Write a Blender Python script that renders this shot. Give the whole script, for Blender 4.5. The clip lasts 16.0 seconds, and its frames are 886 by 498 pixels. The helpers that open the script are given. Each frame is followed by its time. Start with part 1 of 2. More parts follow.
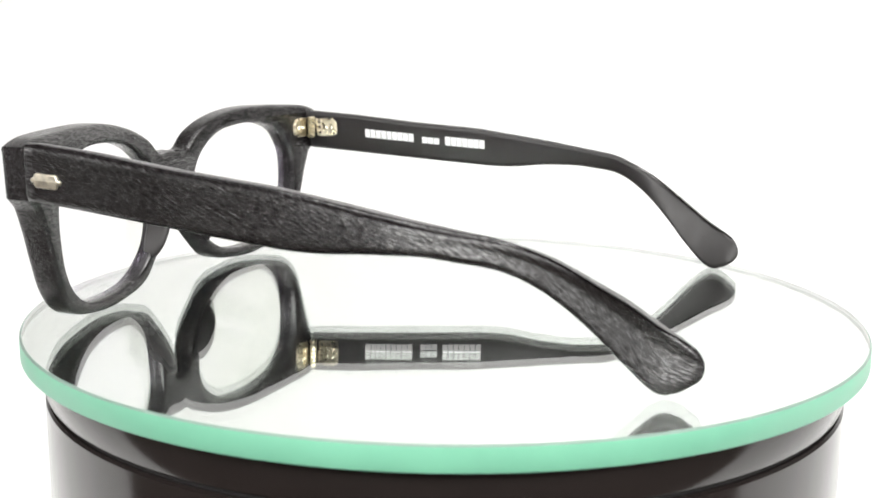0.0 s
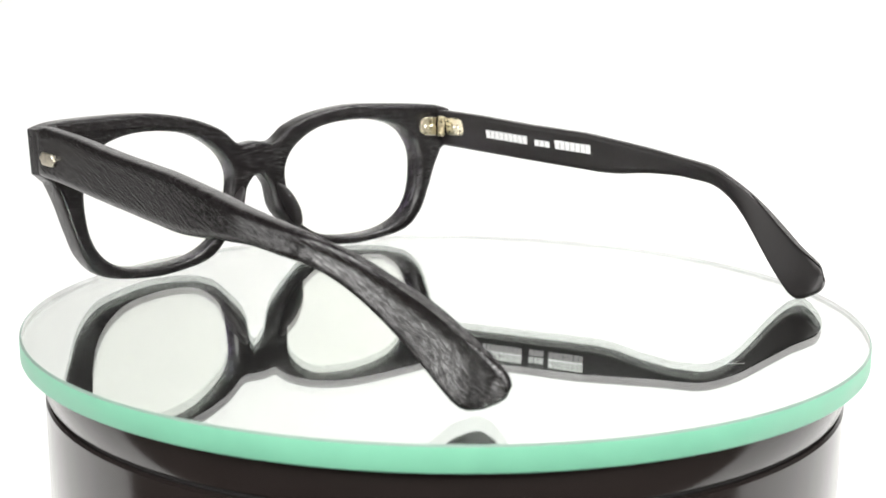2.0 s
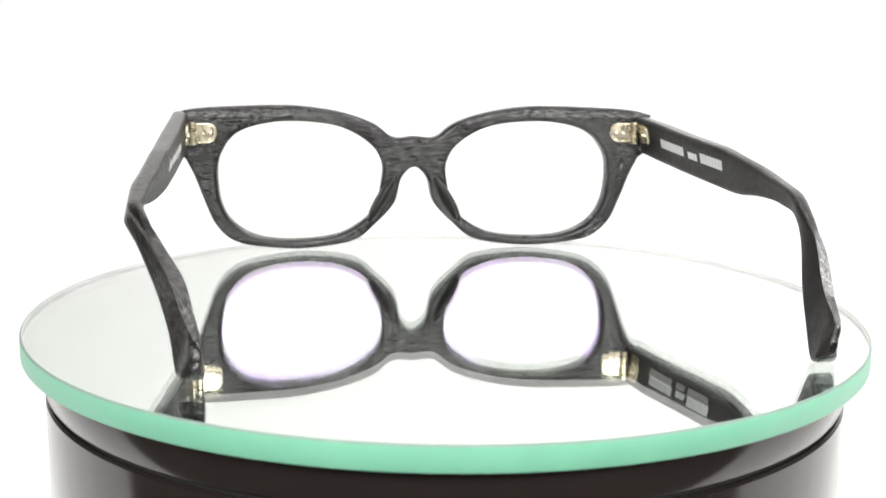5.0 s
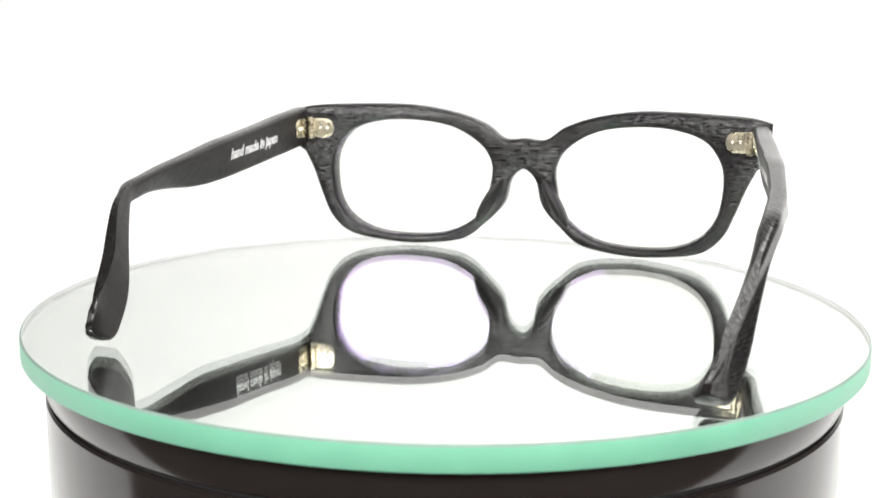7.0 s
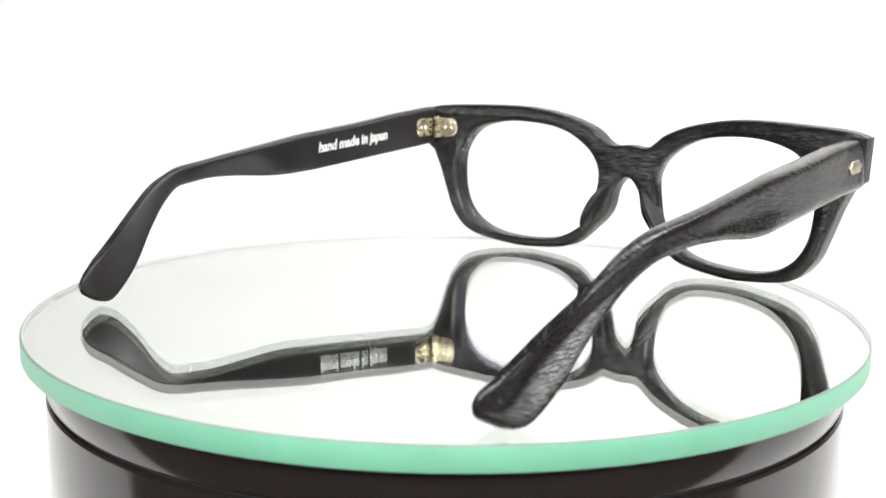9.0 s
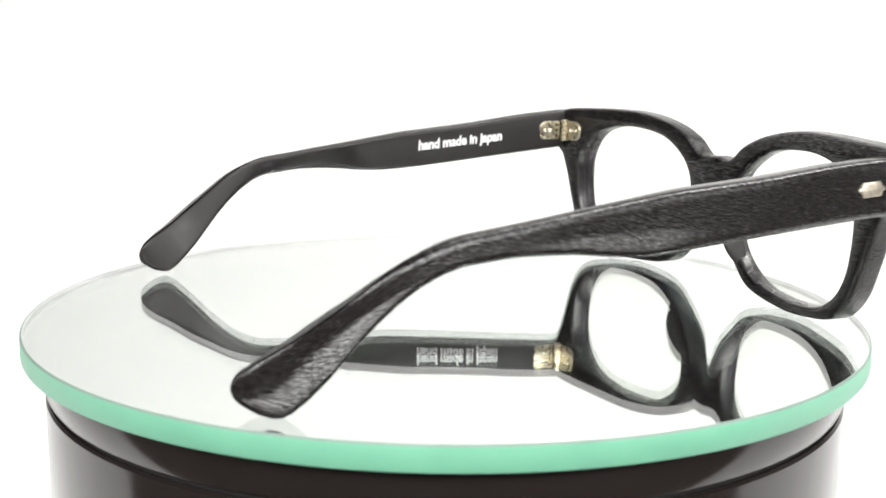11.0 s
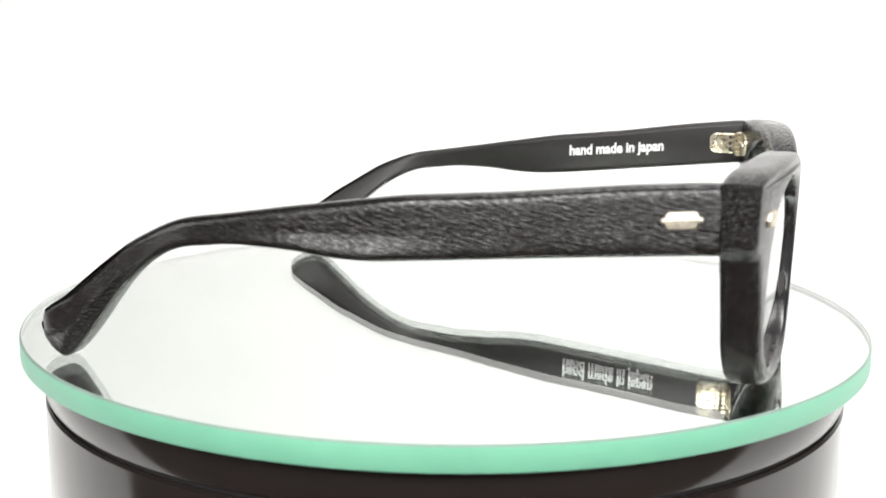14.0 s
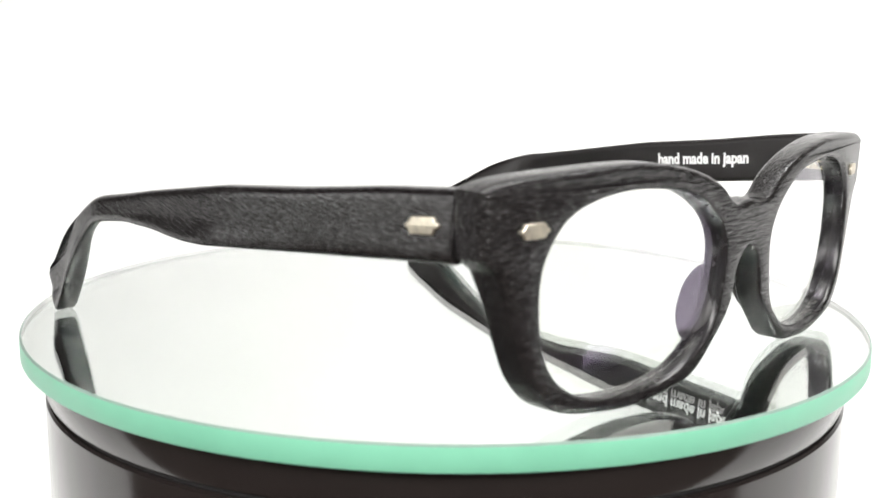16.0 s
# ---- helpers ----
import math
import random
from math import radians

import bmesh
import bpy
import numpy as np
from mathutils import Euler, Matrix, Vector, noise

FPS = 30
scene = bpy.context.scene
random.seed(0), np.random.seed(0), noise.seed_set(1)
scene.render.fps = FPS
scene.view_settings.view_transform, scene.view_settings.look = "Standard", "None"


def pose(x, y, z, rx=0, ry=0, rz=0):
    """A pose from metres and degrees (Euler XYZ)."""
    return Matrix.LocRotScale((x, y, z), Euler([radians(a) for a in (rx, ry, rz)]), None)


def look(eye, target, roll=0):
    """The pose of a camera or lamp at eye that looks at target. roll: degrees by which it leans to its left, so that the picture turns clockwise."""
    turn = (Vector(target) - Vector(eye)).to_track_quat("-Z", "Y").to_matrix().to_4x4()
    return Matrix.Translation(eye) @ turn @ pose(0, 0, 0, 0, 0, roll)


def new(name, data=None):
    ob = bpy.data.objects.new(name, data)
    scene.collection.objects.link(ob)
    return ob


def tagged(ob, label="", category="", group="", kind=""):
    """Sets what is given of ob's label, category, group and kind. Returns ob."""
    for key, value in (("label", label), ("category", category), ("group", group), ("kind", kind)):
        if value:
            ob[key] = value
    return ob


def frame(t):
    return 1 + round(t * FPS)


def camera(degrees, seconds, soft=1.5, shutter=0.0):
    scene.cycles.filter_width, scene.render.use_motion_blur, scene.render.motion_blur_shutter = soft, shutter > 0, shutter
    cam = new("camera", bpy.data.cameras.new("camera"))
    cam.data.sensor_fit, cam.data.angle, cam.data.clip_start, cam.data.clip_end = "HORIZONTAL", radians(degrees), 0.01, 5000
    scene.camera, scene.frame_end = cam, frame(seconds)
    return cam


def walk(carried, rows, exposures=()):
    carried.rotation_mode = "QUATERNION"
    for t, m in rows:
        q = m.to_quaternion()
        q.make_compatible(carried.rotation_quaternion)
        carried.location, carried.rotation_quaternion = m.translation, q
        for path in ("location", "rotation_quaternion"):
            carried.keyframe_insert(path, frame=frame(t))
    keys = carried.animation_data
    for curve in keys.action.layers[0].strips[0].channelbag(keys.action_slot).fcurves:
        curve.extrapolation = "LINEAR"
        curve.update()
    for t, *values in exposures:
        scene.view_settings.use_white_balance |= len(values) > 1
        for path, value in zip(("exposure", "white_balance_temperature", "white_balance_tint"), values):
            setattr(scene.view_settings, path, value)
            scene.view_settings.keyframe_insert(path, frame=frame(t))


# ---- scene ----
MM = 0.001
SPIN = 12.804   # degrees a second, clockwise from above
T_MID = 6.0             # time at which the glasses' plan below holds
TURN = -3.952   # heading of the glasses at that time
BASE = (6.391 * MM, 67.532 * MM)   # foot of the glasses' own origin at that time
TOP = 0.15 * MM         # top of the glass plate
DEEP = 5.0              # thickness of the glass plate, millimetres

# ---- camera ----
cam = camera(43.19, 16.0, soft=1.5)
cam.data.dof.use_dof, cam.data.dof.focus_distance, cam.data.dof.aperture_fstop = True, 0.268, 28.0
EYE = (-0.777 * MM, -272.74 * MM, 64.857 * MM)
CAM = pose(*EYE, 90 - 10.589, 0, 0.009) @ pose(0, 0, 0, 0, 0, 0.697)
walk(cam, [(0.0, CAM), (16.0, CAM)], exposures=[(0.0, 0.0), (16.0, 0.0)])

# ---- light ----
world = bpy.data.worlds.new("studio")
world.use_nodes = True
scene.world = world
world.node_tree.nodes["Background"].inputs[0].default_value = (1.0, 0.99, 0.97, 1)
world.node_tree.nodes["Background"].inputs[1].default_value = 0.1


def softbox(name, eye, target, sx, sy, watts, colour=(1.0, 0.985, 0.965)):
    data = bpy.data.lights.new(name, "AREA")
    data.shape, data.size, data.size_y, data.energy, data.color = "RECTANGLE", sx, sy, watts, colour
    ob = new(name, data)
    ob.matrix_world = look(eye, target)
    return ob


# added lamps, all out of view, with places chosen to suit the brightness
softbox("added_overhead_light", (0.05, 0.05, 1.05), (0, 0.02, 0), 0.7, 0.6, 5.3)
softbox("backdrop_lamp", (0.84, 0.15, 1.20), (0.45, 1.0, 0.15), 0.9, 0.35, 18)
# side and camera lamps: added and aimed so the temples' lower facets glint
softbox("added_side_light_a", (-0.74, -0.29, 0.24), (0, 0, 0.0), 0.42, 0.32, 1.7)
softbox("added_side_light_b", (0.64, -0.50, 0.26), (0, 0, 0.0), 0.42, 0.32, 1.7)
softbox("added_camera_light", (0.0, -0.70, 0.41), (0, 0, 0.02), 1.10, 0.36, 13.5)


# ---- materials ----
def material(name):
    m = bpy.data.materials.new(name)
    m.use_nodes = True
    nt = m.node_tree
    return m, nt, nt.nodes["Principled BSDF"], nt.nodes.new, nt.links.new


def mapped(nt, scale, turn=(0, 0, 0), space="Object"):
    """Object space or the mesh's own grain map (metres), first turned, then scaled."""
    co = nt.nodes.new("ShaderNodeTexCoord")
    rot = nt.nodes.new("ShaderNodeMapping")
    rot.inputs["Rotation"].default_value = [radians(a) for a in turn]
    nt.links.new(co.outputs[space], rot.inputs["Vector"])
    mp = nt.nodes.new("ShaderNodeMapping")
    mp.inputs["Scale"].default_value = scale
    nt.links.new(rot.outputs["Vector"], mp.inputs["Vector"])
    return mp.outputs["Vector"]


def noise_node(nt, vec, scale, detail=4.0, rough=0.55):
    n = nt.nodes.new("ShaderNodeTexNoise")
    n.inputs["Scale"].default_value, n.inputs["Detail"].default_value, n.inputs["Roughness"].default_value = scale, detail, rough
    nt.links.new(vec, n.inputs["Vector"])
    return n.outputs["Fac"]


def ramp(nt, fac, stops):
    r = nt.nodes.new("ShaderNodeValToRGB")
    while len(r.color_ramp.elements) < len(stops):
        r.color_ramp.elements.new(0.5)
    for e, (p, c) in zip(r.color_ramp.elements, stops):
        e.position, e.color = p, (*c, 1)
    nt.links.new(fac, r.inputs["Fac"])
    return r.outputs["Color"]


def bump(nt, fac, strength, distance, under=None):
    b = nt.nodes.new("ShaderNodeBump")
    b.inputs["Strength"].default_value, b.inputs["Distance"].default_value = strength, distance
    nt.links.new(fac, b.inputs["Height"])
    if under:
        nt.links.new(under, b.inputs["Normal"])
    return b.outputs["Normal"]


def carved(name, scale, turn, depth=1.0, space="Object", gloss=0.5):
    """Black acetate, rasped along one direction: sparse short cuts with steep flanks on a finely scored ground."""
    m, nt, bs, _, ln = material(name)
    fine = noise_node(nt, mapped(nt, [c * 1.15 for c in scale], turn, space), 1.0, 3, 0.6)
    cuts = noise_node(nt, mapped(nt, [c * 0.66 for c in scale], [a * 1.25 for a in turn], space), 1.0, 2, 0.5)
    wide = noise_node(nt, mapped(nt, (70, 45, 70)), 1.0, 3)
    # grain tone; its palest flecks paint part of the rasp's glints into the colour
    ln(ramp(nt, fine, [(0.32, (0.0045, 0.0038, 0.0040)), (0.56, (0.009, 0.0078, 0.0080)), (0.66, (0.022, 0.020, 0.0205)), (0.76, (0.055, 0.051, 0.053))]), bs.inputs["Base Color"])
    ln(ramp(nt, wide, [(0.3, (0.13,) * 3), (0.7, (0.26,) * 3)]), bs.inputs["Roughness"])
    ln(ramp(nt, fine, [(0.36, (gloss * 0.30,) * 3), (0.52, (gloss * 0.75,) * 3), (0.64, (min(1, gloss * 1.9),) * 3)]), bs.inputs["Specular IOR Level"])
    low = bump(nt, wide, 0.12, 0.0014)
    edges = ramp(nt, cuts, [(0.40, (0.0,) * 3), (0.47, (0.45,) * 3), (0.56, (0.55,) * 3), (0.63, (1.0,) * 3)])
    mid = bump(nt, edges, 1.0, 0.00009 * depth, low)
    ln(bump(nt, fine, 1.0, 0.00011 * depth, mid), bs.inputs["Normal"])
    return m


ACETATE_RIGHT = carved("rasped_black_acetate_right", (520, 3300, 1), (0, 0, -15), 0.5, "UV", 0.85)
ACETATE_LEFT = carved("rasped_black_acetate_left", (520, 3300, 1), (0, 0, 16), 0.5, "UV", 0.85)
ACETATE_FRONT = carved("rasped_black_acetate_front", (280, 2300, 2800), (0, 0, 0), 0.7, "Object", 0.5)


def plain(name, colour, rough, metal=0.0, grain=400.0, vary=0.12, relief=0.15, spec=0.5):
    m, nt, bs, _, ln = material(name)
    f = noise_node(nt, mapped(nt, (grain,) * 3), 1.0, 4)
    lo, hi = [c * (1 - vary) for c in colour], [min(1, c * (1 + vary)) for c in colour]
    ln(ramp(nt, f, [(0.3, lo), (0.7, hi)]), bs.inputs["Base Color"])
    ln(ramp(nt, f, [(0.3, (rough * 0.85,) * 3), (0.7, (min(1, rough * 1.2),) * 3)]), bs.inputs["Roughness"])
    bs.inputs["Metallic"].default_value, bs.inputs["Specular IOR Level"].default_value = metal, spec
    if relief:
        ln(bump(nt, f, relief, 0.0001), bs.inputs["Normal"])
    return m


ACETATE_SMOOTH = plain("polished_black_acetate", (0.012, 0.011, 0.012), 0.24, grain=500, relief=0.1)
HINGE_METAL = plain("nickel_gold_hinge", (0.62, 0.56, 0.42), 0.28, 1.0, 700, 0.10, 0.03)
PIN_METAL = plain("bright_rivet", (0.80, 0.77, 0.68), 0.22, 1.0, 700)
HOLE_SHADE = plain("screw_hole_shade", (0.02, 0.018, 0.015), 0.5)
PLAQUE = plain("satin_champagne_metal", (0.66, 0.61, 0.50), 0.38, 1.0, 900, 0.18, 0.3)
INK = plain("white_print", (0.74, 0.74, 0.74), 0.5, grain=2500, vary=0.05, relief=0.0)
DRUM = plain("black_gloss_plastic", (0.012, 0.009, 0.0085), 0.14, grain=60, vary=0.15, relief=0.03)
GROOVE = plain("black_joint", (0.006, 0.006, 0.006), 0.6)
PAPER = plain("white_seamless_paper", (0.84, 0.84, 0.835), 0.9, grain=40, vary=0.012, relief=0.02, spec=0.1)
PAINT = plain("grey_studio_paint", (0.16, 0.155, 0.15), 0.8, grain=30, vary=0.04, relief=0.05, spec=0.2)
TABLE = plain("dark_brown_table", (0.075, 0.062, 0.054), 0.75, grain=25, vary=0.3, relief=0.1, spec=0.3)
PAD = plain("satin_black_acetate", (0.009, 0.0075, 0.0075), 0.46, grain=500, relief=0.2)
EDGE = plain("ground_green_glass_edge", (0.21, 0.52, 0.365), 0.38, grain=120, vary=0.05, relief=0.05)
BEVEL = plain("polished_glass_bevel", (0.22, 0.30, 0.26), 0.15, grain=120, vary=0.08, relief=0.02)

SCRATCH = plain("scratched_glass", (0.75, 0.78, 0.76), 0.5, grain=2000, vary=0.2, relief=0.2)


def let_light_through(m, colour, share):
    """Part of the light that falls on one side leaves on the other."""
    nt = m.node_tree
    thin, mix = nt.nodes.new("ShaderNodeBsdfTranslucent"), nt.nodes.new("ShaderNodeMixShader")
    thin.inputs["Color"].default_value, mix.inputs["Fac"].default_value = (*colour, 1), share
    nt.links.new(nt.nodes["Principled BSDF"].outputs[0], mix.inputs[1])
    nt.links.new(thin.outputs[0], mix.inputs[2])
    nt.links.new(mix.outputs[0], nt.nodes["Material Output"].inputs["Surface"])


let_light_through(EDGE, (0.38, 0.86, 0.60), 0.2)
let_light_through(BEVEL, (0.80, 0.90, 0.85), 0.25)


def glass(name, tint, rough=0.0, ior=1.5, sheen=None):
    m, nt, bs, _, ln = material(name)
    bs.inputs["Base Color"].default_value = (*tint, 1)
    bs.inputs["Roughness"].default_value, bs.inputs["IOR"].default_value = rough, ior
    bs.inputs["Transmission Weight"].default_value = 1.0
    if sheen:
        bs.inputs["Specular Tint"].default_value = (*sheen, 1)
    return m


PLATE = glass("clear_float_glass", (0.962, 0.988, 0.970), 0.0, 1.52)
GROUND = plain("frosted_glass_side", (0.93, 0.94, 0.935), 0.6, grain=120, vary=0.03, relief=0.05)
LENS = glass("coated_lens", (0.995, 0.99, 0.995), 0.0, 1.5, (0.62, 0.40, 0.95))
SILVER = plain("silvered_mirror_back", (0.93, 0.945, 0.935), 0.012, 1.0, 200, 0.01, 0.0)


# ---- mesh helpers ----
def part(name, bm, mat, parent=None, label="", smooth=True):
    me = bpy.data.meshes.new(name)
    bm.to_mesh(me)
    bm.free()
    me.materials.append(mat)
    if smooth:
        me.polygons.foreach_set("use_smooth", [True] * len(me.polygons))
        me.set_sharp_from_angle(angle=radians(38))
    ob = new(name, me)
    if parent:
        ob.parent = parent
    if label:
        tagged(ob, label)
    return ob


def lathe(profile, steps=192, close=False):
    """A body of revolution about z from (radius, height) pairs."""
    bm = bmesh.new()
    rings = []
    for r, z in profile:
        if r < 1e-7:
            rings.append([bm.verts.new((0, 0, z))])
        else:
            rings.append([bm.verts.new((r * math.cos(k * math.tau / steps), r * math.sin(k * math.tau / steps), z)) for k in range(steps)])
    pairs = list(zip(rings, rings[1:]))
    if close:
        pairs.append((rings[-1], rings[0]))
    for a, b in pairs:
        for k in range(steps):
            n = (k + 1) % steps
            if len(a) == 1 and len(b) == 1:
                continue
            if len(a) == 1:
                bm.faces.new((a[0], b[n], b[k]))
            elif len(b) == 1:
                bm.faces.new((a[k], a[n], b[0]))
            else:
                bm.faces.new((a[k], a[n], b[n], b[k]))
    bmesh.ops.recalc_face_normals(bm, faces=bm.faces[:])
    return bm


def box(size, at=(0, 0, 0), bevel=0.0, segments=2):
    bm = bmesh.new()
    bmesh.ops.create_cube(bm, size=1.0)
    bmesh.ops.scale(bm, vec=size, verts=bm.verts[:])
    if bevel:
        bmesh.ops.bevel(bm, geom=bm.edges[:], offset=bevel, segments=segments, affect="EDGES", profile=0.5)
    bmesh.ops.translate(bm, vec=at, verts=bm.verts[:])
    return bm


def spline(points, steps=6, corners=()):
    """A closed Catmull-Rom line through the points; corners are kept sharp."""
    out, n = [], len(points)
    for i in range(n):
        p0, p1, p2, p3 = (np.array(points[(i + k) % n], float) for k in (-1, 0, 1, 2))
        if i in corners:
            p0 = p1
        if (i + 1) % n in corners:
            p3 = p2
        for k in range(steps):
            u = k / steps
            out.append(0.5 * (2 * p1 + (p2 - p0) * u + (2 * p0 - 5 * p1 + 4 * p2 - p3) * u * u + (3 * p1 - p0 - 3 * p2 + p3) * u ** 3))
    return out


def slab(loops, thick, round_edge):
    """A plate in the x-z plane with holes and rounded edges, thickness along y, middle at y = 0 (metres)."""
    cu = bpy.data.curves.new("outline", "CURVE")
    cu.dimensions, cu.fill_mode = "2D", "BOTH"
    cu.extrude, cu.bevel_depth, cu.bevel_resolution, cu.offset = thick / 2 - round_edge, round_edge, 3, -round_edge
    for loop in loops:
        sp = cu.splines.new("POLY")
        sp.points.add(len(loop) - 1)
        for p, (x, z) in zip(sp.points, loop):
            p.co = (x, z, 0, 1)
        sp.use_cyclic_u = True
    ob = bpy.data.objects.new("outline", cu)
    scene.collection.objects.link(ob)
    me = bpy.data.meshes.new_from_object(ob.evaluated_get(bpy.context.evaluated_depsgraph_get()))
    bpy.data.objects.remove(ob)
    bm = bmesh.new()
    bm.from_mesh(me)
    bpy.data.meshes.remove(me)
    bmesh.ops.remove_doubles(bm, verts=bm.verts[:], dist=1e-6)
    for v in bm.verts:
        v.co = Vector((v.co.x, -v.co.z, v.co.y))
    bmesh.ops.recalc_face_normals(bm, faces=bm.faces[:])
    return bm


# ---- setting ----
def studio():
    # white paper sweep: table, bend, upright
    bm = bmesh.new()
    line = [(-0.08, -0.10), (0.22, -0.10), (0.5, -0.10)]
    line += [(0.5 + 0.45 * math.sin(a), 0.35 - 0.45 * math.cos(a)) for a in [radians(6 * k) for k in range(1, 16)]]
    line += [(0.95, 0.8), (0.95, 1.45)]
    cols = [-1.5, -0.75, 0, 0.75, 1.5]
    grid = [[bm.verts.new((x, y - (0.06 * x if y < 0 else 0), z)) for x in cols] for y, z in line]
    for a, b in zip(grid, grid[1:]):
        for k in range(len(cols) - 1):
            bm.faces.new((a[k], a[k + 1], b[k + 1], b[k]))
    ob = part("backdrop", bm, PAPER)
    so = ob.modifiers.new("thickness", "SOLIDIFY")
    so.thickness, so.offset = 0.002, -1
    tagged(ob, "white seamless paper sweep behind and under the turntable", "backdrop", kind="structure")
    for name, size, at in (("wall_north", (3.3, 0.1, 1.75), (0, 1.10, 0.70)), ("wall_south", (3.3, 0.1, 1.75), (0, -1.40, 0.70)),
                           ("wall_east", (0.1, 2.4, 1.75), (1.60, -0.15, 0.70)), ("wall_west", (0.1, 2.4, 1.75), (-1.60, -0.15, 0.70)),
                           ("ceiling", (3.3, 2.6, 0.1), (0, -0.15, 1.63))):
        tagged(part(name, box(size, at), PAINT, smooth=False), "plain grey painted studio surface", "wall", kind="structure")
    tagged(part("floor", box((3.3, 2.6, 0.05), (0, -0.15, -0.128)), TABLE, smooth=False), "dark brown table surface under the paper sweep", "floor", kind="structure")


def turntable():
    top = TOP / MM - DEEP - 0.05
    foot = new("turntable")
    tagged(foot, "round black gloss plastic turntable drum under a glass plate", "turntable")
    foot.location = (0, 0, -0.10)
    z0 = 100
    prof = [(0, top), (93.6, top), (94.6, top - 0.3), (95.0, top - 1.0), (95.0, top - 8.4), (94.7, top - 8.8)]
    part("upper_ring", lathe([(r * MM, (z + z0) * MM) for r, z in prof] + [(0, (top - 8.8 + z0) * MM)]), DRUM, foot)
    part("joint", lathe([(r * MM, (z + z0) * MM) for r, z in [(0, top - 8.82), (94.0, top - 8.82), (94.0, top - 9.78), (0, top - 9.78)]]), GROOVE, foot, "narrow dark joint")
    low = [(0, top - 9.8), (94.7, top - 9.8), (95.2, top - 10.3), (95.2, -98.5), (94.2, -100), (0, -100)]
    part("drum_body", lathe([(r * MM, (z + z0) * MM) for r, z in low]), DRUM, foot)


SCRATCHES = [(-10.7, -72.1, -5.4, -71.8), (-5.4, -71.8, -2, -72.9), (-4.1, -76.4, -0.9, -79.7), (17.9, -84.9, 20.6, -87.9), (14.6, -88.2, 15.9, -90.6)]


def glass_plate():
    plate = new("glass_plate")
    tagged(plate, "round mirror-backed glass plate with a green ground edge", "glass plate")
    plate.location = (0, 0, TOP - DEEP * MM)
    t = DEEP
    clear = lathe([(r * MM, z * MM) for r, z in [(0, t), (99.50, t), (99.50, 0.12), (0, 0.12)]], 256)
    for f in clear.faces:
        if abs(f.normal.z) < 0.5:
            f.material_index = 1
    part("clear_glass", clear, PLATE, plate).data.materials.append(GROUND)
    part("mirror_backing", lathe([(r * MM, z * MM) for r, z in [(0, 0.09), (99.45, 0.09), (99.45, 0.0), (0, 0.0)]], 256), SILVER, plate, "silvered mirror backing")
    part("polished_bevel", lathe([(r * MM, z * MM) for r, z in [(99.52, t), (99.65, t - 0.02), (99.97, t - 0.37)]], 256), BEVEL, plate, "thin polished bevel")
    bm = lathe([(r * MM, z * MM) for r, z in [(99.97, t - 0.38), (100.0, t - 0.7), (100.0, 0.30), (99.8, 0.02)]], 256)
    part("ground_edge", bm, EDGE, plate, "pale green ground glass edge")
    # hairline scratches in the top face: both ends in millimetres
    for x0, y0, x1, y1 in SCRATCHES:
        bm = box((math.hypot(x1 - x0, y1 - y0) * MM, 0.06 * MM, 0.03 * MM), (0, 0, 0), 0.01 * MM, 1)
        bmesh.ops.rotate(bm, cent=(0, 0, 0), matrix=Matrix.Rotation(math.atan2(y1 - y0, x1 - x0), 3, "Z"), verts=bm.verts[:])
        bmesh.ops.translate(bm, vec=Vector(((x0 + x1) / 2, (y0 + y1) / 2, t + 0.017)) * MM, verts=bm.verts[:])
        part("scratch", bm, SCRATCH, plate, "fine pale scratch", smooth=False)
    return plate


# ---- glasses: millimetres in the glasses' own space, x to the wearer's right, y ahead, z up from the plate ----
ROLL = 0.001   # its left end stands a little higher
SKEW = 0.009   # the front stands slightly askew to the temples
LEAN = 0.025   # the front stands slightly forward at its top
HALF_OUTLINE = [(0, 34.6), (6.55, 34.39), (12.85, 38.68), (23.1, 42.16), (37.06, 44.15), (54.89, 44.01), (67.25, 43.37), (73.1, 42), (72.7, 31), (69.6, 28.6), (66.98, 23.06),
    (64.33, 15.73), (61.05, 8.47), (54.77, 3.04), (42.53, 0.72), (32.32, 0.36), (19.22, 2.25), (12, 7.56), (6.12, 14.06), (4.02, 21.53), (0, 24.99)]
OPENING = [(44.06, 39.13), (53.98, 36.37), (59.01, 30.59), (60.37, 23.88), (59, 14.14), (54.23, 7.53), (45.61, 3.79), (32.31, 3.15), (21.47, 5.24), (12.95, 11.54), (10.46, 19.99),
    (10.23, 26.55), (13.92, 32.33), (22.28, 37.28), (32.42, 39.17)]


def centre(x):
    """The end pieces lie a little to the right of the bridge's middle."""
    return 0.5 * (abs(x) / 73.0) ** 3


BACK = (8.5, -11.8, 2.7, 0.0)   # wrap of the front's back face, in even powers of x / 73
DEPTH = (5.9, 3.6, -2.7)   # its thickness, likewise


def back_of(x):
    u = (x / 73.0) ** 2
    return BACK[0] + BACK[1] * u + BACK[2] * u * u + BACK[3] * u ** 3


def depth_of(x):
    u = (x / 73.0) ** 2
    return DEPTH[0] + DEPTH[1] * u + DEPTH[2] * u * u


def bend_front(bm, base):
    """Curve a flat plate of thickness base to the front's wrap, thickness and lean."""
    for v in bm.verts:
        x, y, z = (c / MM for c in v.co)
        y = back_of(x) + depth_of(x) * (y / base + 0.5) + LEAN * (z - 36) + SKEW * x
        v.co = Vector((x + centre(x), y, z - ROLL * x)) * MM


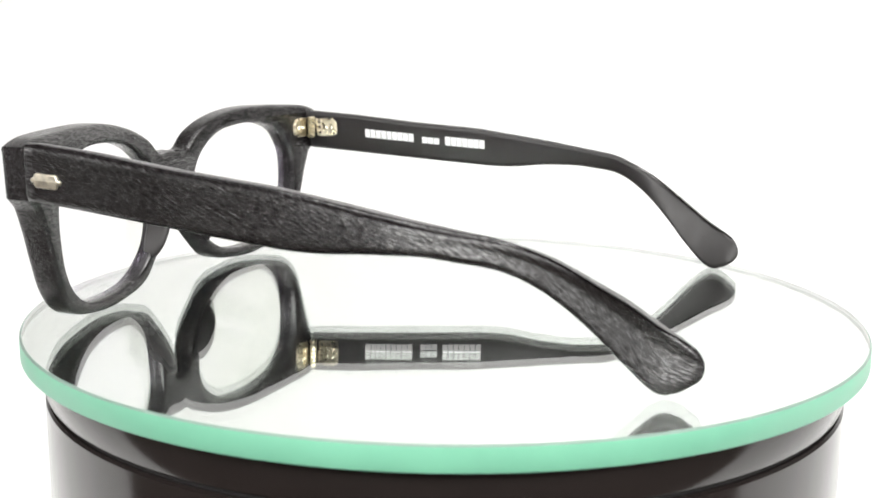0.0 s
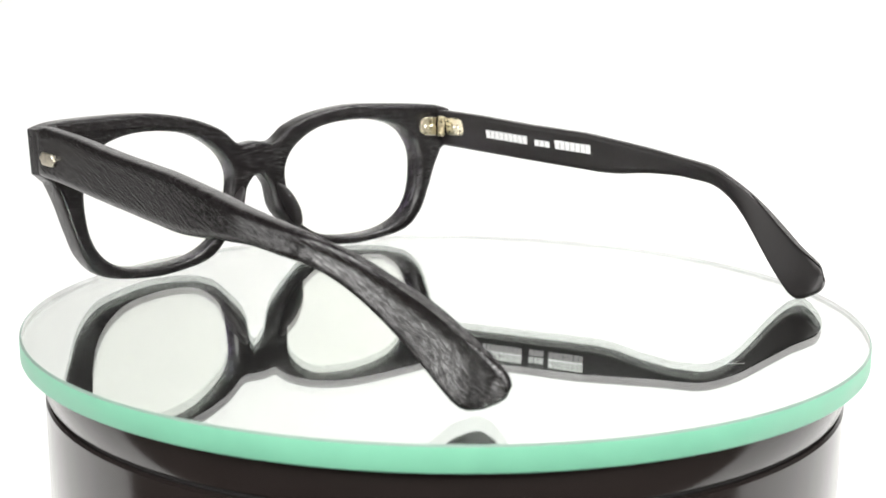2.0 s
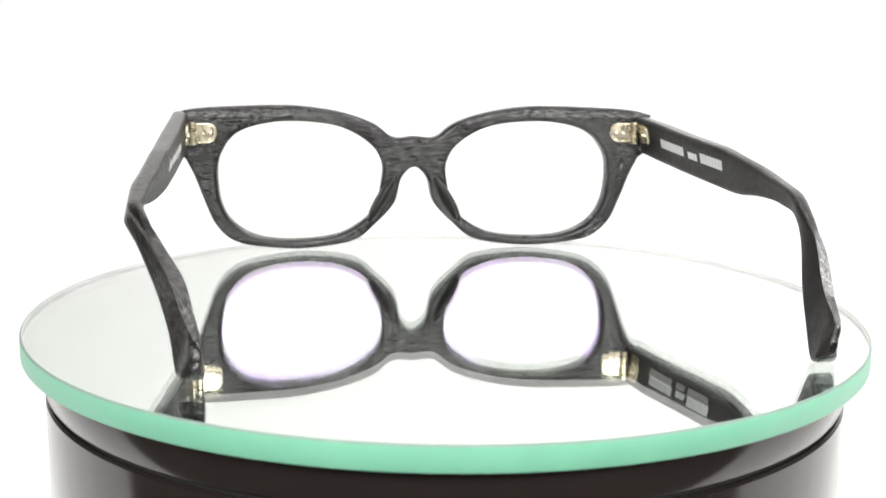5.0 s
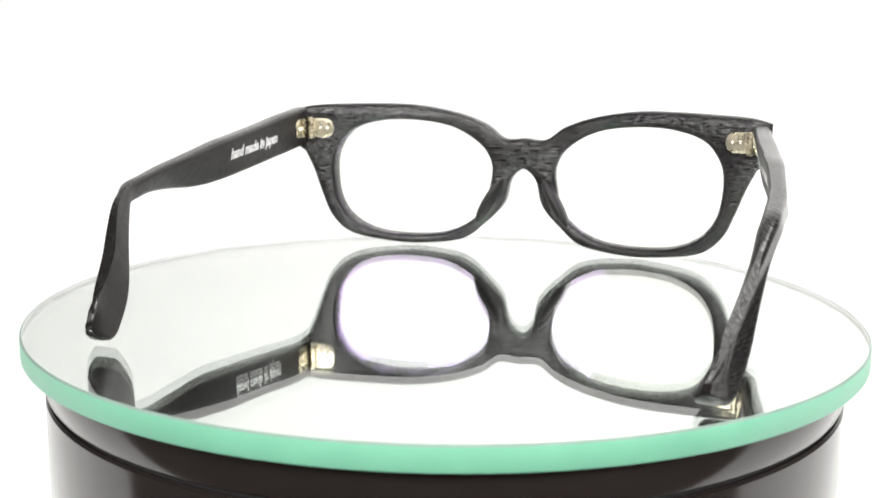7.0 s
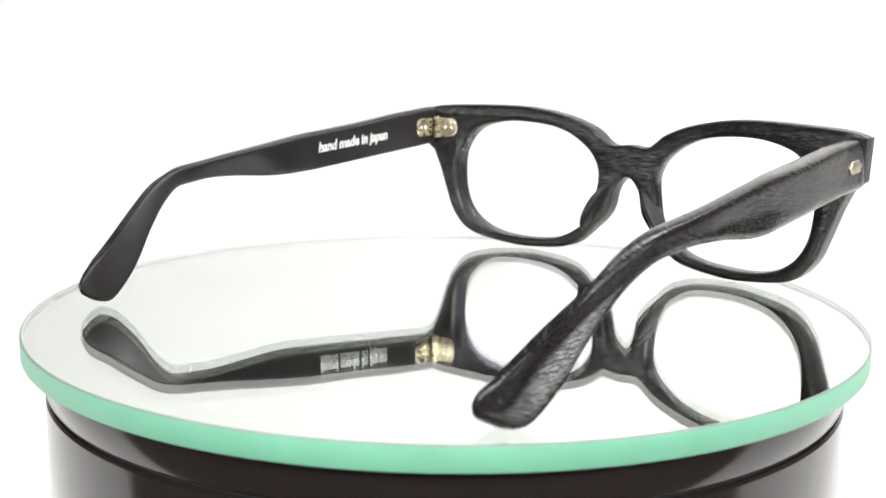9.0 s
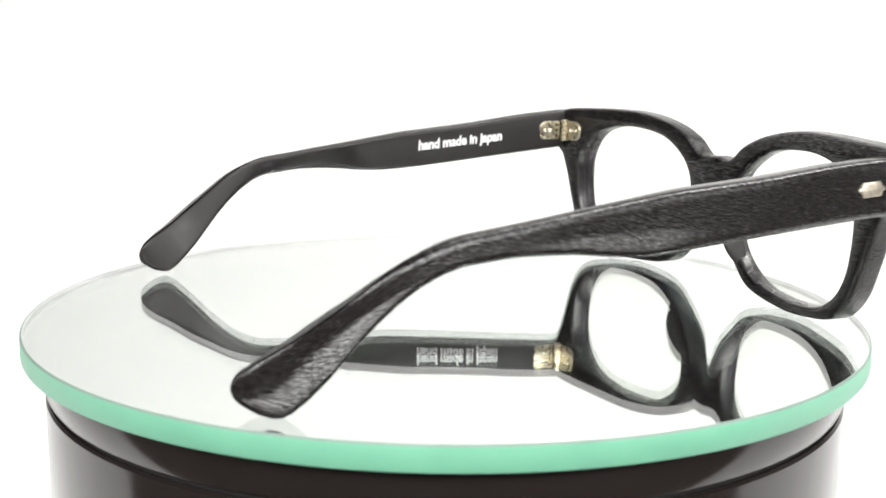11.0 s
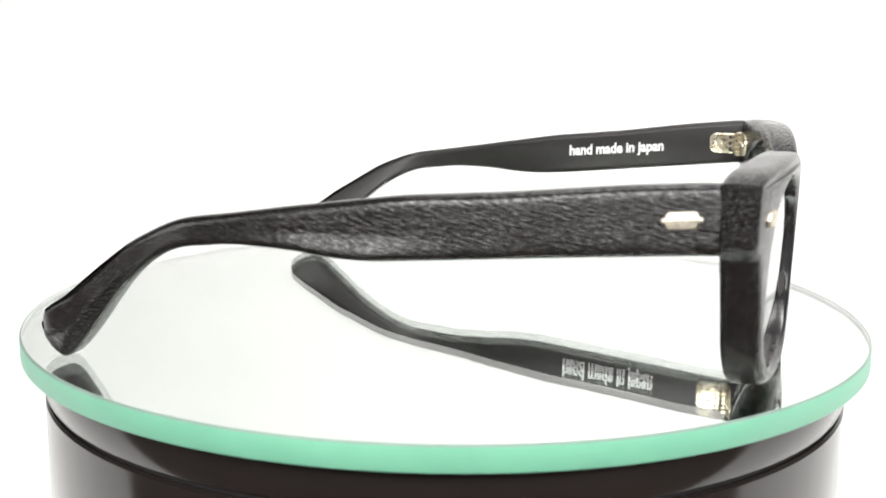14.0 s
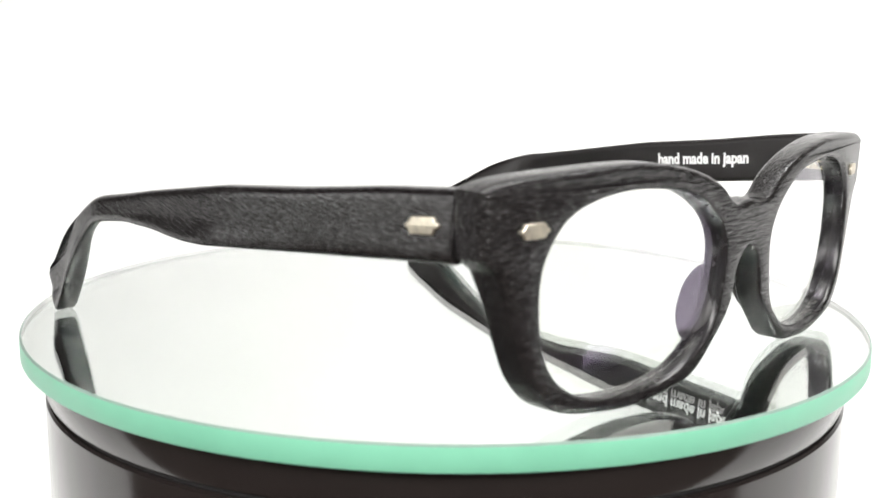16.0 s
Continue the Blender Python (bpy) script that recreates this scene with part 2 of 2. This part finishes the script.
def front(parent):
    n = len(HALF_OUTLINE)
    full = HALF_OUTLINE + [(-x, z) for x, z in HALF_OUTLINE[-2:0:-1]]
    corner = {7, 8, 9}
    corner |= {(2 * n - 2 - k) for k in corner}
    outer = [p * MM for p in spline(full, 7, corner)]
    loops = [outer]
    for side in (1, -1):
        loops.append([Vector((p[0] * side, p[1])) * MM for p in spline(OPENING, 8)])
    bm = slab(loops, 6.0 * MM, 1.3 * MM)
    holes = np.array([p for loop in loops[1:] for p in loop])
    for f in bm.faces:
        c = f.calc_center_median()
        if np.min(np.hypot(holes[:, 0] - c.x, holes[:, 1] - c.z)) < 0.75 * MM:
            f.material_index = 1
    bend_front(bm, 6.0)
    ob = part("front_frame", bm, ACETATE_FRONT, parent, "rasped black acetate front with two lens openings")
    ob.data.materials.append(ACETATE_SMOOTH)
    return ob


def lens(parent, side):
    bm = bmesh.new()
    rim = [np.array(p) for p in spline(OPENING, 6)]
    mid = sum(rim) / len(rim)
    faces = []
    for layer, off in enumerate((0.0, 1.6)):
        rings = []
        for k in range(0, 9):
            s = k / 8 * 1.015
            ring = []
            for p in (rim if k else [mid]):
                x, z = mid + (p - mid) * s
                y = back_of(x) + 2.6 + off + LEAN * (z - 36) - 0.0018 * (z - mid[1]) ** 2 + SKEW * x * side
                ring.append(bm.verts.new(Vector((x * side + centre(x), y, z - ROLL * x * side)) * MM))
            rings.append(ring)
        faces.append(rings)
        m = len(rim)
        for i in range(m):
            bm.faces.new((rings[0][0], rings[1][i], rings[1][(i + 1) % m]))
        for a, b in zip(rings[1:], rings[2:]):
            for i in range(m):
                bm.faces.new((a[i], b[i], b[(i + 1) % m], a[(i + 1) % m]))
    m = len(rim)
    for i in range(m):
        bm.faces.new((faces[0][-1][i], faces[1][-1][i], faces[1][-1][(i + 1) % m], faces[0][-1][(i + 1) % m]))
    bmesh.ops.recalc_face_normals(bm, faces=bm.faces[:])
    ob = part("lens", bm, LENS, parent, "clear lens with a faint violet coating")
    ob.visible_shadow = False
    return ob


def nose_pad(parent, side):
    bm = bmesh.new()
    bmesh.ops.create_uvsphere(bm, u_segments=32, v_segments=20, radius=1.0)
    bmesh.ops.scale(bm, vec=(1.8, 4.4, 8.2), verts=bm.verts[:])
    for v in bm.verts:
        v.co.x += 0.035 * v.co.y ** 2 * (1 if v.co.y < 0 else 0)
        v.co.z += -0.25 * v.co.y * (v.co.z > 0)
    bmesh.ops.rotate(bm, cent=(0, 0, 0), matrix=Matrix.Rotation(radians(-30), 3, "Y"), verts=bm.verts[:])
    for v in bm.verts:
        c = v.co + Vector((10.5, back_of(10.5) + 0.4, 14.8))
        v.co = Vector((c.x * side + centre(c.x), c.y, c.z)) * MM
    bmesh.ops.recalc_face_normals(bm, faces=bm.faces[:])
    return part("nose_pad", bm, PAD, parent, "smooth polished black nose pad")


TEMPLE_TOP = [(-135.2, 5.71), (-134.9, 6.59), (-134, 8.22), (-131, 10.3), (-127, 12.5), (-121, 16.9), (-115, 21.2), (-109, 25.6), (-103, 28.64), (-97.5, 30.94), (-86, 32.67),
    (-75, 34.46), (-54, 37.39), (-34, 38.75), (-15, 40.63), (1, 41.64)]
TEMPLE_BOT = [(-135.2, 4.36), (-134.9, 3.39), (-134.2, 2.43), (-131.5, 0.67), (-128, -1.1), (-125.5, 0.37), (-123.2, 3.1), (-120.5, 5.26), (-115.5, 11.63), (-109, 18.29), (-103, 22.86),
    (-97.6, 25.52), (-86, 26.93), (-75, 26.77), (-66, 25.67), (-59, 25.56), (-44, 26.53), (-24, 27.92), (-5, 29.19), (1, 29.58)]
# middle of each temple's thickness, as distance from the glasses' middle plane
BOW_RIGHT = [(-134.8, 66.34), (-120, 70.67), (-108, 73.53), (-97, 75.68), (-80, 76.45), (-57, 76.04), (-30, 73.59), (-18, 72.66), (-10, 72.08), (1, 71.58)]
BOW_LEFT = [(-134.8, 58.75), (-128, 60.09), (-120, 62.09), (-108, 68.46), (-97, 73.42), (-80, 74.3), (-50, 72.04), (-25, 71.23), (-10, 70.62), (1, 70.62)]


THICK = [(-134, 3.6), (-122, 2.95), (-108, 3.38), (-95, 3.8), (-60, 4.58), (-30, 5.06), (-10, 4.51)]


def thickness(y):
    return along(THICK, y)


# twist of each arm: lower edge drawn in, upper edge out
TWIST_RIGHT = [(-134.8, 0.3), (-133, 2.06), (-129, 1.8), (-115, 2.04), (-104, -0.46), (-95, -0.82), (-75, -0.2), (-50, -0.97), (1, -1.53)]
TWIST_LEFT = [(-134.8, -0.44), (-129, 1.38), (-118, 2.53), (-106, 1.42), (-95, -0.87), (-75, -2.18), (-50, -0.79), (1, -0.09)]

# lean of the lower outer facet, inwards as it rises, and how high on the face it ends (-1 bottom, 1 top)
FACET_RIGHT = [(-134.8, 0.30), (-130, 0.38), (-122, 0.42), (-111, 0.42), (-104, 0.18), (-98, 0.05), (-90, 0.15), (-78, 0.30), (-60, 0.30), (-48, 0.15), (-30, 0.03), (1, 0.0)]
FACET_LEFT = [(-134.8, 0.26), (-130, 0.32), (-115, 0.34), (-105, 0.36), (-92, 0.30), (-80, 0.18), (-65, 0.10), (-40, 0.03), (1, 0.0)]
RIDGE_RIGHT = [(-134.8, -0.5), (-130, -0.2), (-122, 0.15), (-114, 0.0), (-107, -0.4), (-100, -0.6), (-88, -0.5), (-72, -0.15), (-55, -0.2), (-40, -0.4), (-20, -0.6), (1, -0.7)]
RIDGE_LEFT = [(-134.8, 0.4), (-125, 0.45), (-110, 0.3), (-100, 0.2), (-85, 0.1), (-70, -0.1), (-55, -0.4), (-40, -0.6), (1, -0.7)]
SAG_LEFT = [(-134.8, -0.34), (-122, -1.1), (-108, -0.2), (-95, 1.07), (-75, 1.07), (-50, 0.48), (-20, -0.69), (1, -1.46)]     # the left arm dips a little more


def along(table, y):
    """Smooth reading of a table of pairs."""
    ys, zs = zip(*table)
    return float(np.mean([np.interp(y + d, ys, zs) for d in (-2.4, -1.2, 0, 1.2, 2.4)])) if -131 < y < -2 else float(np.interp(y, ys, zs))


def temple(parent, side):
    bow = BOW_RIGHT if side > 0 else BOW_LEFT
    bm = bmesh.new()
    end = back_of(73) + SKEW * 73 * side - 0.04
    ys = [end, end - 0.25, end - 1.2] + [-2.6 - 1.5 * k for k in range(85)] + [-131, -131.8, -132.7, -133.5, -134.3, -134.9, -135.2]
    rings = []
    for y in ys:
        top, bot, mid = along(TEMPLE_TOP, y), along(TEMPLE_BOT, y), along(bow, y)
        if side < 0:
            top, bot = top - along(SAG_LEFT, y), bot - along(SAG_LEFT, y)
        half = thickness(y) / 2
        if y < -131:
            half *= math.sqrt(max(0.2, 1 - ((-131 - y) / 4.3) ** 2))
        if y > end - 0.2:
            half -= 0.15
            top, bot = top - 0.15, bot + 0.15
        h = (top - bot) / 2
        e = min(1.5 if y > -104 else 1.9, h * 0.9, half * 0.92)
        ring = []
        for cx, cz, a0 in ((1, 1, 0), (-1, 1, 90), (-1, -1, 180), (1, -1, 270)):
            for k in range(5):
                a = radians(a0 + 22.5 * k)
                ring.append(bm.verts.new(Vector((side * (mid + cx * (half - e) + e * math.cos(a)), y, (top + bot) / 2 + cz * (h - e) + e * math.sin(a))) * MM))
        lo, hi, twist = ring[-1].co.copy(), ring[0].co.copy(), along(TWIST_RIGHT if side > 0 else TWIST_LEFT, y)
        ring += [bm.verts.new(lo.lerp(hi, k / 10)) for k in range(1, 10)]
        ridge, slope = along(RIDGE_RIGHT if side > 0 else RIDGE_LEFT, y), along(FACET_RIGHT if side > 0 else FACET_LEFT, y) * h
        for v in ring:
            share = (v.co.z / MM - (top + bot) / 2) / max(h, 1e-6)
            if abs(v.co.x) / MM > mid:     # outer face: a ridge, and a facet sloping in below it
                v.co.x += side * (0.4 * twist * max(0.0, share - ridge) - slope * (min(share, ridge) - ridge / 2 + 0.5)) * MM
            else:
                v.co.x += side * twist * share * MM
        if y > -2:     # butted against the back of the front
            for v in ring:
                x, z = abs(v.co.x) / MM, v.co.z / MM
                v.co.y += (back_of(x) + SKEW * side * x + LEAN * (z - 36) + 0.9) * MM - end * MM
        rings.append(ring)
    # grain map: metres along the arm and round its section
    uv = bm.loops.layers.uv.new("grain")
    run, runs = 0.0, []
    for i, y in enumerate(ys):
        if i:
            run += math.hypot(y - ys[i - 1], (along(TEMPLE_TOP, y) + along(TEMPLE_BOT, y) - along(TEMPLE_TOP, ys[i - 1]) - along(TEMPLE_BOT, ys[i - 1])) / 2) * MM
        runs.append(run)
    for i, (a, b) in enumerate(zip(rings, rings[1:])):
        for k in range(len(a)):
            n = (k + 1) % len(a)
            f = bm.faces.new((a[k], a[n], b[n], b[k]))
            for lp, j in zip(f.loops, (i, i, i + 1, i + 1)):
                z = (along(TEMPLE_TOP, ys[j]) + along(TEMPLE_BOT, ys[j])) / 2 * MM
                lp[uv].uv = (runs[j], lp.vert.co.z - z + 0.5 * abs(lp.vert.co.x))
    bm.faces.new(rings[0])
    bm.faces.new(rings[-1])
    bmesh.ops.recalc_face_normals(bm, faces=bm.faces[:])
    if bm.calc_volume(signed=True) < 0:
        bmesh.ops.reverse_faces(bm, faces=bm.faces[:])
    for f in bm.faces:
        if f.normal.x * side < -0.6:
            f.material_index = 1
    arm = part("temple", bm, ACETATE_RIGHT if side > 0 else ACETATE_LEFT, parent, "rasped black acetate temple arm with a flared tip")
    arm.data.materials.append(PAD)
    return arm


def arm_face(side, y, z, outer=False):
    """Distance from the middle plane of an arm's inner or outer face."""
    sag = along(SAG_LEFT, y) if side < 0 else 0.0
    top, bot = along(TEMPLE_TOP, y) - sag, along(TEMPLE_BOT, y) - sag
    share, half = (2 * z - top - bot) / (top - bot), thickness(y) / 2
    mid, twist = along(BOW_RIGHT if side > 0 else BOW_LEFT, y), along(TWIST_RIGHT if side > 0 else TWIST_LEFT, y)
    if not outer:
        return mid - half + twist * share
    ridge = along(RIDGE_RIGHT if side > 0 else RIDGE_LEFT, y)
    slope = along(FACET_RIGHT if side > 0 else FACET_LEFT, y) * (top - bot) / 2
    return mid + half + 0.4 * twist * max(0.0, share - ridge) - slope * (min(share, ridge) - ridge / 2 + 0.5)


def hinge(parent, side):
    """Riveted hinge: a round-ended leaf on the front, a leaf on the temple, a barrel of knuckles in the corner."""
    z = 36.4
    lean = SKEW * side

    def leaf(length, height, thick, r_end, r_root):
        """Outline from its root at x = 0 to its rounded end at x = length."""
        pts = []
        for cx, cz, a0, r in ((length, 1, 0, r_end), (0, 1, 90, r_root), (0, -1, 180, r_root), (length, -1, 270, r_end)):
            for k in range(8):
                a = radians(a0 + 90 * k / 7)
                pts.append(((cx + (-r if cx else r) + r * math.cos(a)) * MM, (cz * (height / 2 - r) + r * math.sin(a)) * MM))
        return slab([pts], thick * MM, 0.3 * MM)

    def on_front(x):
        return back_of(x) + lean * x

    def on_arm(y, zz=z):
        return arm_face(side, y, zz)

    # leaf on the back of the front
    root = on_arm(-1.5) - 2.2
    bm = leaf(6.2, 5.9, 0.9, 2.7, 0.5)
    for v in bm.verts:
        x, y, zz = (c / MM for c in v.co)
        v.co = Vector((side * (root - x), y - 0.25 + on_front(root - x) - LEAN * 0.4, zz + z)) * MM
    bmesh.ops.recalc_face_normals(bm, faces=bm.faces[:])
    body = part("hinge", bm, HINGE_METAL, parent, "small pale gold metal hinge")
    # leaf on the temple
    bm = leaf(7.0, 5.7, 0.9, 1.9, 0.5)
    for v in bm.verts:
        x, y, zz = (c / MM for c in v.co)
        yy = -2.2 - x
        v.co = Vector((side * (on_arm(yy, zz + z) - 0.15 + y), yy, zz + z)) * MM
    bmesh.ops.recalc_face_normals(bm, faces=bm.faces[:])
    part("hinge_leaf", bm, HINGE_METAL, body)
    # barrel
    for lo, hi in ((-3.3, -2.05), (-1.95, -0.72), (-0.62, 0.62), (0.72, 1.95), (2.05, 3.3)):
        bm = lathe([(0, lo * MM), (1.0 * MM, lo * MM), (1.2 * MM, (lo + 0.2) * MM), (1.2 * MM, (hi - 0.2) * MM), (1.0 * MM, hi * MM), (0, hi * MM)], 20)
        bmesh.ops.translate(bm, vec=Vector((side * (on_arm(-1.2) - 1.5), -1.0, z)) * MM, verts=bm.verts[:])
        part("knuckle", bm, HINGE_METAL, body)
    # rivets on both leaves
    for d in (2.2, 4.4):
        bm = bmesh.new()
        bmesh.ops.create_uvsphere(bm, u_segments=14, v_segments=8, radius=0.62 * MM)
        bmesh.ops.translate(bm, vec=Vector((side * (root - d), on_front(root - d) - 0.72, z)) * MM, verts=bm.verts[:])
        part("rivet", bm, PIN_METAL, body)
    for y in (-7.6, -5.7):
        bm = bmesh.new()
        bmesh.ops.create_uvsphere(bm, u_segments=14, v_segments=8, radius=0.6 * MM)
        bmesh.ops.translate(bm, vec=Vector((side * (on_arm(y) - 0.62), y, z)) * MM, verts=bm.verts[:])
        part("rivet", bm, PIN_METAL, body)
    # screw holes as flat dark discs: the shade inside them is painted, not bored
    for dz in (-1.7, 0.0, 1.7):
        bm = lathe([(0, -0.1 * MM), (0.48 * MM, -0.1 * MM), (0.48 * MM, 0.1 * MM), (0, 0.1 * MM)], 14)
        bmesh.ops.rotate(bm, cent=(0, 0, 0), matrix=Matrix.Rotation(radians(90), 3, "Y"), verts=bm.verts[:])
        bmesh.ops.translate(bm, vec=Vector((side * (on_arm(-3.5, z + dz) - 0.62), -3.5, z + dz)) * MM, verts=bm.verts[:])
        part("screw_hole_disc", bm, HOLE_SHADE, body)


PLAQUE_SHAPE = [(-3.5, 0.0), (-3.3, 0.45), (-2.75, 0.55), (-2.6, 1.15), (-2.2, 1.5), (2.2, 1.5), (2.6, 1.15), (2.75, 0.55), (3.3, 0.45), (3.5, 0.0),
                (3.3, -0.45), (2.75, -0.55), (2.6, -1.15), (2.2, -1.5), (-2.2, -1.5), (-2.6, -1.15), (-2.75, -0.55), (-3.3, -0.45)]


def plaque(parent, side, on_front):
    s = 0.86 if on_front else 1.0
    bm = slab([[(x * s * MM, z * s * MM) for x, z in PLAQUE_SHAPE]], 0.9 * MM, 0.28 * MM)
    for v in bm.verts:
        x, y, z = (c / MM for c in v.co)
        if on_front:
            xx = 63.0 + x
            v.co = Vector((side * xx + centre(xx), back_of(xx) + depth_of(xx) + y + 0.1 + LEAN * (z - 1) + SKEW * xx * side, z + 35.0 - ROLL * xx * side)) * MM
        else:
            v.co = Vector((side * (arm_face(side, -5.4 + x, 35.4 + z, True) + 0.1 + y), -5.4 + x, z + 35.4 + 0.07 * x)) * MM
    bmesh.ops.recalc_face_normals(bm, faces=bm.faces[:])
    part("rivet_plaque", bm, PLAQUE, parent, "small champagne metal plaque with pointed ends")


def print_on(parent, side, bm, y0, z0, slope, label):
    """Lay flat print (x along the temple, y up, metres) on a temple's inner face."""
    for v in bm.verts:
        u, w, d = (c / MM for c in v.co)
        y = y0 - side * u * math.cos(slope)
        zz = z0 + w + u * math.sin(slope)
        v.co = Vector((side * (arm_face(side, y, zz) - 0.04 - d), y, zz)) * MM
    bmesh.ops.recalc_face_normals(bm, faces=bm.faces[:])
    part("lettering", bm, INK, parent, label, smooth=False)


def lettering_left(parent):
    cu = bpy.data.curves.new("words", "FONT")
    cu.body, cu.size, cu.offset, cu.extrude = "hand made in japan", 0.0042, 0.00017, 0.00002
    cu.resolution_u = 3
    ob = bpy.data.objects.new("words", cu)
    scene.collection.objects.link(ob)
    me = bpy.data.meshes.new_from_object(ob.evaluated_get(bpy.context.evaluated_depsgraph_get()))
    bpy.data.objects.remove(ob)
    bm = bmesh.new()
    bm.from_mesh(me)
    bpy.data.meshes.remove(me)
    wide = max(v.co.x for v in bm.verts)
    for v in bm.verts:
        v.co.x *= 0.0278 / wide
    print_on(parent, -1, bm, -49.8, 31.0, math.atan2(2.6, 27.5), "small white printed lettering")


def lettering_right(parent):
    """Print too soft to read: one bar for each word."""
    for u0, u1, h, count in ((0.0, 16.0, 2.6, 9), (18.6, 24.2, 1.9, 3), (26.0, 38.6, 2.7, 7)):
        step = (u1 - u0) / count
        for k in range(count):
            a, b = u0 + k * step + 0.09, u0 + (k + 1) * step - 0.09
            bm = box(((b - a) * MM, h * MM, 0.04 * MM), ((a + b) / 2 * MM, h / 2 * MM, 0))
            print_on(parent, 1, bm, -18.4, 33.6, math.atan2(-2.6, 39.0), "white printed bar")


def glasses():
    pair = new("eyeglasses")
    tagged(pair, "black rasped acetate eyeglasses with open temples on a mirrored glass plate", "eyeglasses")
    front(pair)
    for side in (1, -1):
        lens(pair, side)
        nose_pad(pair, side)
        arm = temple(pair, side)
        hinge(pair, side)
        plaque(arm, side, False)
        plaque(pair, side, True)
        if side < 0:
            lettering_left(arm)
        else:
            lettering_right(arm)
    return pair


studio()
turntable()
PLATE_THING = glass_plate()
GLASSES = glasses()


def motions():
    rows, plate_rows = [], []
    for k in range(0, 33):
        t = k * 0.5
        turn = -SPIN * (t - T_MID)
        spin = pose(0, 0, 0, 0, 0, turn)
        rows.append((t, spin @ pose(BASE[0], BASE[1], TOP + 0.4 * MM, 0, 0, TURN)))
        plate_rows.append((t, pose(0, 0, TOP - DEEP * MM, 0, 0, turn)))
    walk(GLASSES, rows)
    walk(PLATE_THING, plate_rows)


motions()
